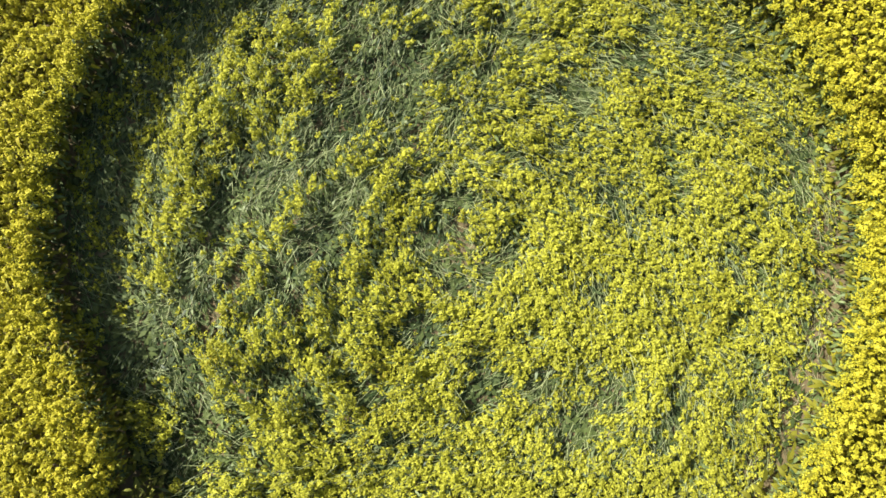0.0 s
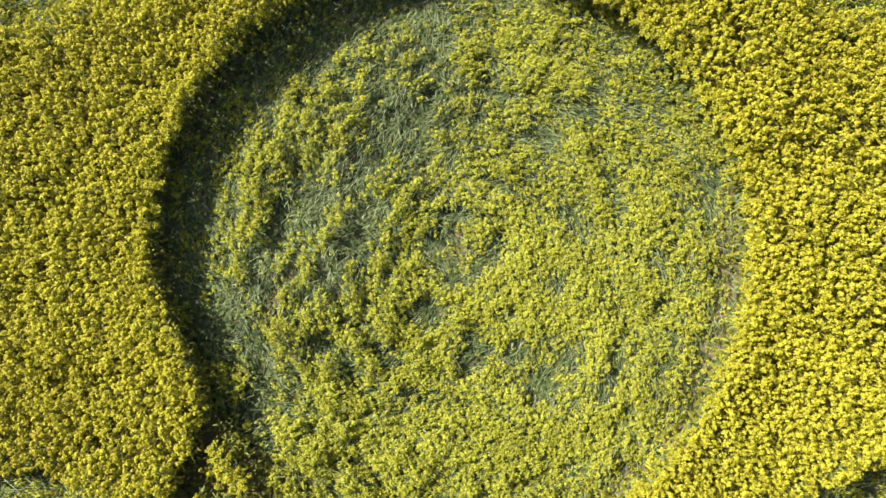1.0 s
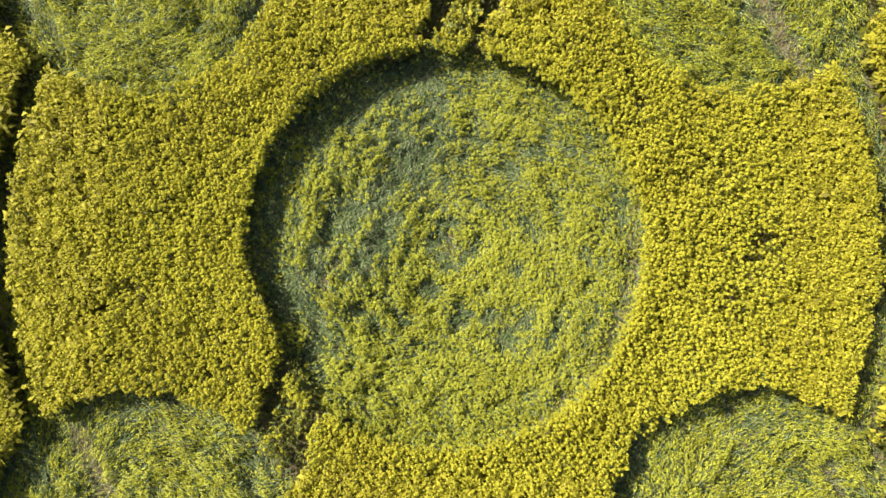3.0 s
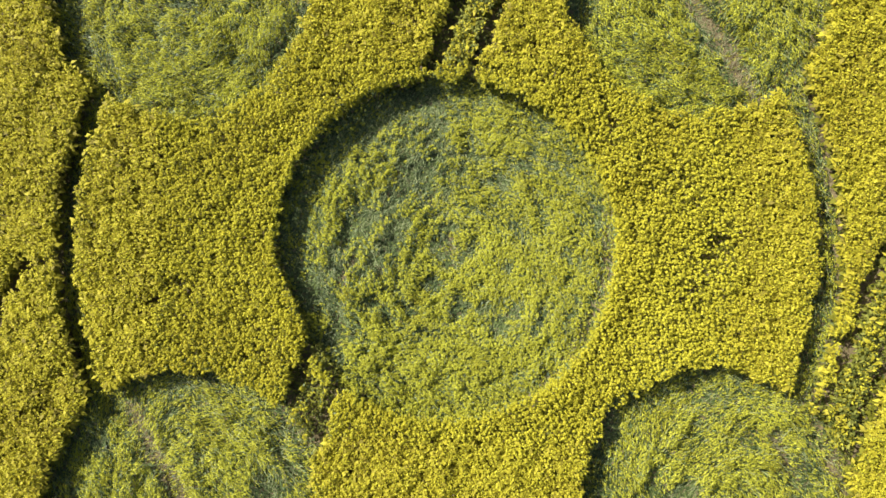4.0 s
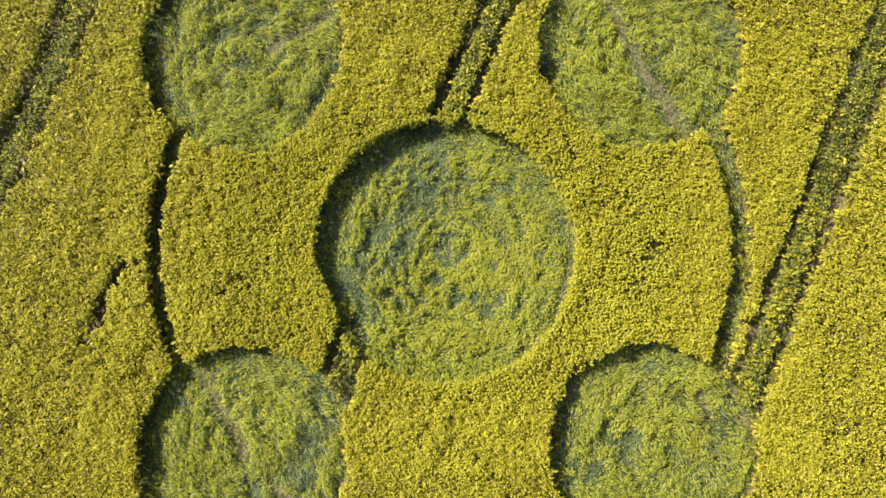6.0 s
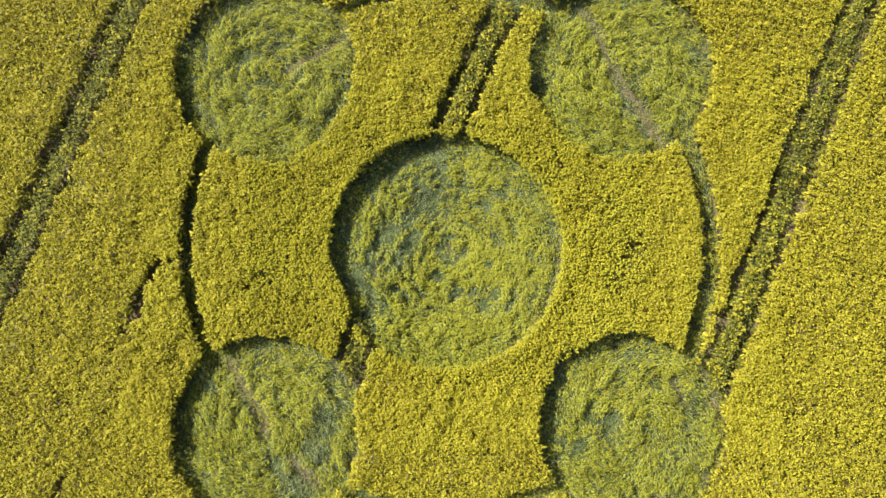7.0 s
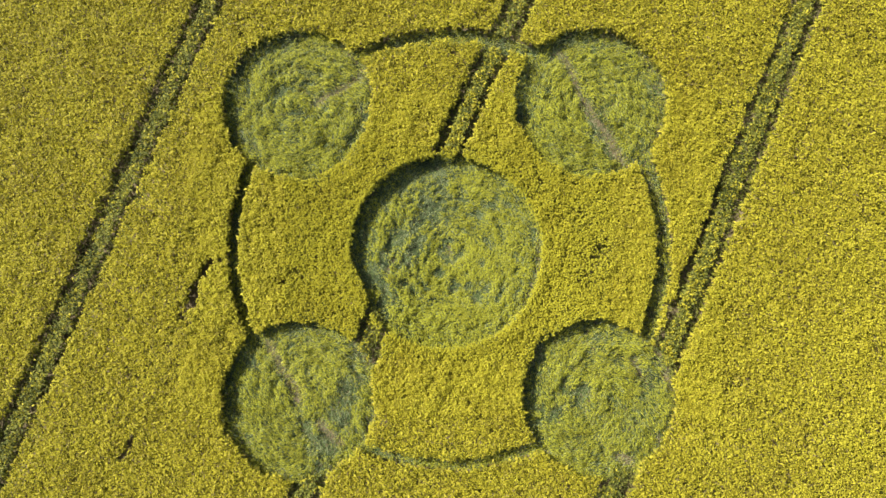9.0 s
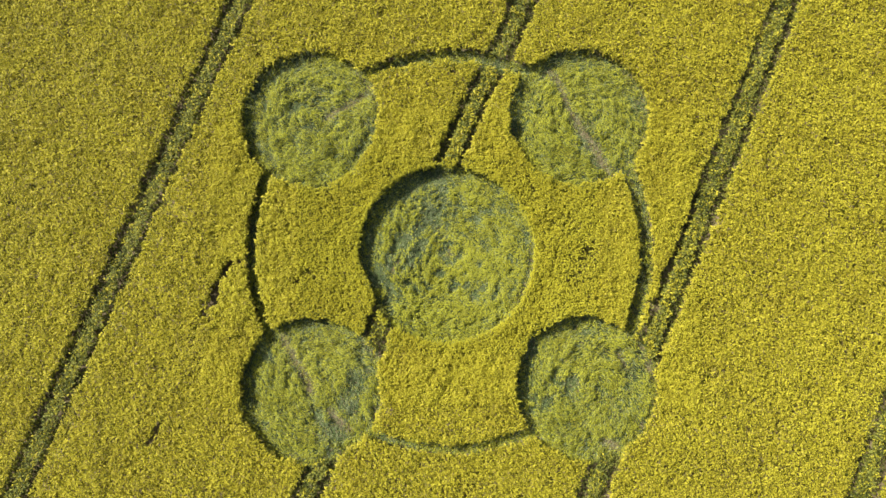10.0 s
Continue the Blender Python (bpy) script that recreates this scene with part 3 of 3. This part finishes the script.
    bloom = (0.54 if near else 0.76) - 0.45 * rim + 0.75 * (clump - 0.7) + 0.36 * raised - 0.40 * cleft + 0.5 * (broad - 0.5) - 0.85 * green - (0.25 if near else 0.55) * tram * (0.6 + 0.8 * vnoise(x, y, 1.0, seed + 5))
    if near:
        bloom = bloom + 0.02 * np.tanh(dx / 3) - 0.15 * np.clip((dy - 0.5) / 4, 0, 1) * np.clip(1.6 - np.abs(dx - 0.4) / 2.5, 0, 1) + 0.1 * np.clip(-dy / 4, 0, 1)
    if ring:
        bloom = bloom - 0.35 + 0.35 * np.clip(-dy / d * 2 - 0.8, 0, 1)
    bloom = np.clip(bloom, 0.03, 1) * (1 - 0.95 * bare) * (1 - 0.85 * hollow_shade)
    # stalks
    for rep in range(2 if near else 1):
        w = rng.uniform(0, 1, n) < (0.72 + 0.20 * green + (0.18 * east_side if near else 0) + 0.30 * np.clip(dy / 4, 0, 1) - 0.2 * bloom + (0 if near else 0.5 * trail)) * (1 - 0.7 * bare) * (1 - 0.5 * hollow_shade) * clump
        k = int(w.sum())
        P = np.stack([x[w] - 0.18 * np.cos(flow[w]) + rng.normal(0, 0.05, k), y[w] - 0.18 * np.sin(flow[w]) + rng.normal(0, 0.05, k), high[w] * rng.uniform(0.25, 1.1, k) + 0.03], -1)
        strewn("stalks", STALKS_NEAR if near else STALKS_FAR, P, flow[w] + rng.normal(0, 0.5, k), rng.normal(-0.08, 0.28, k), rng.uniform(0, 6, k), rng.uniform(0.4, 1.15, k),
               [LAID_STALK], crop, "flattened grey-green rapeseed stalks")
    w = rng.uniform(0, 1, n) < 0.02 + (0.4 if near else 0.9) * trail + 0.12 * foot + 0.05 * green + (0.1 if ring else 0.0)
    k = int(w.sum())
    strewn("dry_stalks", STALKS_NEAR if near else STALKS_FAR, np.stack([x[w], y[w], 0.05 + 0.6 * high[w]], -1), flow[w] + rng.normal(0, 0.6, k), rng.normal(0, 0.08, k), rng.uniform(0, 6, k),
           rng.uniform(0.4, 1.0, k), [DRY_STALK], crop, "pale dry broken stalks on the soil")
    # a mat of leaves under it all, its colour darkened for the shade in the gaps
    for rep in range(2):
        w = rng.uniform(0, 1, n) < 0.9 * (1 - bare)
        k = int(w.sum())
        strewn("leaf_mat", LEAVES_MAT, np.stack([x[w] + rng.normal(0, 0.06, k), y[w] + rng.normal(0, 0.06, k), rng.uniform(0.03, 0.08, k)], -1), rng.uniform(0, 6.28, k), rng.normal(0, 0.12, k), rng.normal(0, 0.12, k),
               rng.uniform(0.7, 1.2, k), [LOW_LEAF_SHADE], crop, "dark green leaves pressed to the soil, darkened for the shade in the gaps")
    # leaves
    for rep in range(3 if near else 1):
        w = rng.uniform(0, 1, n) < clump * (0.8 + 0.2 * green) * (1 - 0.85 * bare) * (1 - 0.4 * hollow_shade)
        k = int(w.sum())
        P = np.stack([x[w] + rng.normal(0, 0.05, k), y[w] + rng.normal(0, 0.05, k), high[w] * rng.uniform(0.1, 0.95, k) + 0.02], -1)
        strewn("leaves", LAID_LEAVES if near else LAID_LEAVES_FAR, P, flow[w] + rng.normal(0, 0.6, k), rng.normal(0, 0.3, k), rng.normal(0, 0.5, k), rng.uniform(0.5, 1.1, k),
               [BLUE_LEAF], crop, "flattened blue-green rapeseed leaves")
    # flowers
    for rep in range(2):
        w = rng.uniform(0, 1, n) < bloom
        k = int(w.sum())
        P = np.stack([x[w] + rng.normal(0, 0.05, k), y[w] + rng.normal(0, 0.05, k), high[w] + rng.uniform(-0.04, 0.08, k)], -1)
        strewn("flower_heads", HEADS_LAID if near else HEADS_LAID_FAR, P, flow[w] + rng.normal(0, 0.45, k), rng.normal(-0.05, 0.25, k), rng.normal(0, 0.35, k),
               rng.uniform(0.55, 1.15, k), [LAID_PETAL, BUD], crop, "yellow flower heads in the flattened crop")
    return crop


NAMES = ("large middle circle", "north-west circle", "north-east circle", "south-west circle", "south-east circle")
for k, (cx, cy, r) in enumerate(CIRCLES):
    lay("rapeseed flattened in a swirl in the " + NAMES[k], cx, cy, r, k == 0, 60 + 7 * k)
lay("rapeseed trodden flat along the thin ring path", RING[0], RING[1], RING[2], False, 120, True)

# ---- single plants on the rim of the middle circle ----


def rape_plant(seed):
    r = random.Random(seed)
    plant = new("rapeseed_plant")
    tall = r.uniform(1.15, 1.4)
    tips, vs, ts = [], [], []

    def tube(p, q, w0, w1):
        o, (p, q) = len(vs), (Vector(p), Vector(q))
        side = (q - p).normalized().orthogonal().normalized()
        other = (q - p).normalized().cross(side)
        mid = (p + q) / 2 + side * (q - p).length * 0.06
        for c, w in ((p, w0), (mid, (w0 + w1) / 2), (q, w1)):
            for a in range(5):
                vs.append(tuple(c + (side * math.cos(a * 1.2566) + other * math.sin(a * 1.2566)) * w))
        for s in (0, 5):
            for a in range(5):
                b = (a + 1) % 5
                ts.extend([(o + s + a, o + s + b, o + s + 5 + b), (o + s + a, o + s + 5 + b, o + s + 5 + a)])
    crown = (r.uniform(-0.08, 0.08), r.uniform(-0.08, 0.08), tall)
    tube((0, 0, -0.03), crown, 0.011, 0.004)
    tips.append(crown)
    for k in range(r.randint(4, 5)):
        h, a = tall * r.uniform(0.35, 0.7), r.uniform(0, 6.28)
        reach = r.uniform(0.12, 0.24)
        tip = (crown[0] * 0.6 + reach * math.cos(a), crown[1] * 0.6 + reach * math.sin(a), tall * r.uniform(0.8, 1.0))
        tube((crown[0] * h / tall, crown[1] * h / tall, h), tip, 0.006, 0.003)
        tips.append(tip)
    st = new("stem", mesh_of("stem", (vs, ts, [0] * len(ts)), [STEM]))
    st.parent = plant
    for k, tip in enumerate(tips):
        hd = new("flower_head", HEAD_MESHES[(seed * 3 + k) % len(HEAD_MESHES)])
        hd.parent = plant
        hd.matrix_basis = pose(*tip, r.uniform(-15, 15), r.uniform(-15, 15), r.uniform(0, 360))
        sc = r.uniform(1.0, 1.55)
        hd.scale = (sc, sc, sc)
    for k in range(5):
        h, a = tall * (0.15 + 0.14 * k), r.uniform(0, 360)
        lf = new("leaf", LEAF_MESHES[k % len(LEAF_MESHES)])
        lf.parent = plant
        lf.matrix_basis = pose(crown[0] * h / tall, crown[1] * h / tall, h, r.uniform(-10, 10), r.uniform(-20, 25), a)
        sc = 1.25 - 0.15 * k
        lf.scale = (sc, sc, sc)
    return tagged(plant, "tall flowering rapeseed plant on the rim of the flattened circle", "plant", "plants on the rim of the middle circle")


def raceme(seed):
    """One flower head: florets on short stalks round an upright axis, all joined."""
    r = random.Random(seed)
    v = [(0, 0, -0.10 + 0.045 * k) for k in range(5)]
    t, mi = [], []
    for k in range(16):
        j, a = min(k // 3, 4), k * 2.4 + r.uniform(-0.3, 0.3)
        reach, up = 0.075 - 0.012 * j + r.uniform(-0.01, 0.01), r.uniform(0.01, 0.04)
        z, w = v[j][2], 0.42
        o = len(v)
        v += [(reach * 0.7 * math.cos(a - w), reach * 0.7 * math.sin(a - w), z + up), (reach * 0.7 * math.cos(a + w), reach * 0.7 * math.sin(a + w), z + up),
              (reach * math.cos(a), reach * math.sin(a), z + up * 0.8)]
        t += [(j, o, o + 1), (o, o + 2, o + 1)]
        mi += [0 if j else 1, 0 if j else 1]
        if j < 4 and k % 3 == 0:
            t.append((j, j + 1, o))
            mi.append(1)
    return v, t, mi


HEAD_MESHES = [mesh_of("flower_head", raceme(400 + k), [PETAL, BUD], False) for k in range(6)]
LEAF_MESHES = [mesh_of("leaf", leaf_shape(0.20, 0.06, 0.06), [BLUE_LEAF]), mesh_of("leaf", leaf_shape(0.15, 0.045, 0.03), [BLUE_LEAF]), mesh_of("leaf", leaf_shape(0.24, 0.08, 0.07), [BLUE_LEAF])]
kinds = []
for k in range(290):
    a = 2 * math.pi * k / 290 + random.uniform(-0.008, 0.008)
    d = RADIUS + 0.36 + random.uniform(-0.02, 0.26)
    x, y = CENTRE[0] + d * math.cos(a), CENTRE[1] + d * math.sin(a)
    if float(clear(np.array([x]), np.array([y]))[0] - min(0.0, circle_gap(np.array([x]), np.array([y]))[0])) < 0 or abs(float(tram_off(np.array([x]), np.array([y]))[0]) - GAUGE) < 0.3:
        continue
    m = pose(x, y, 0, 0, 0, math.degrees(a)) @ pose(0, 0, 0, random.uniform(-5, 5), random.uniform(-12, -3), 0) @ pose(0, 0, 0, 0, 0, random.uniform(0, 360))
    if len(kinds) < 8:
        p = rape_plant(500 + k)
        p.matrix_basis = m
        kinds.append(p)
    else:
        copy_thing(random.choice(kinds), m)
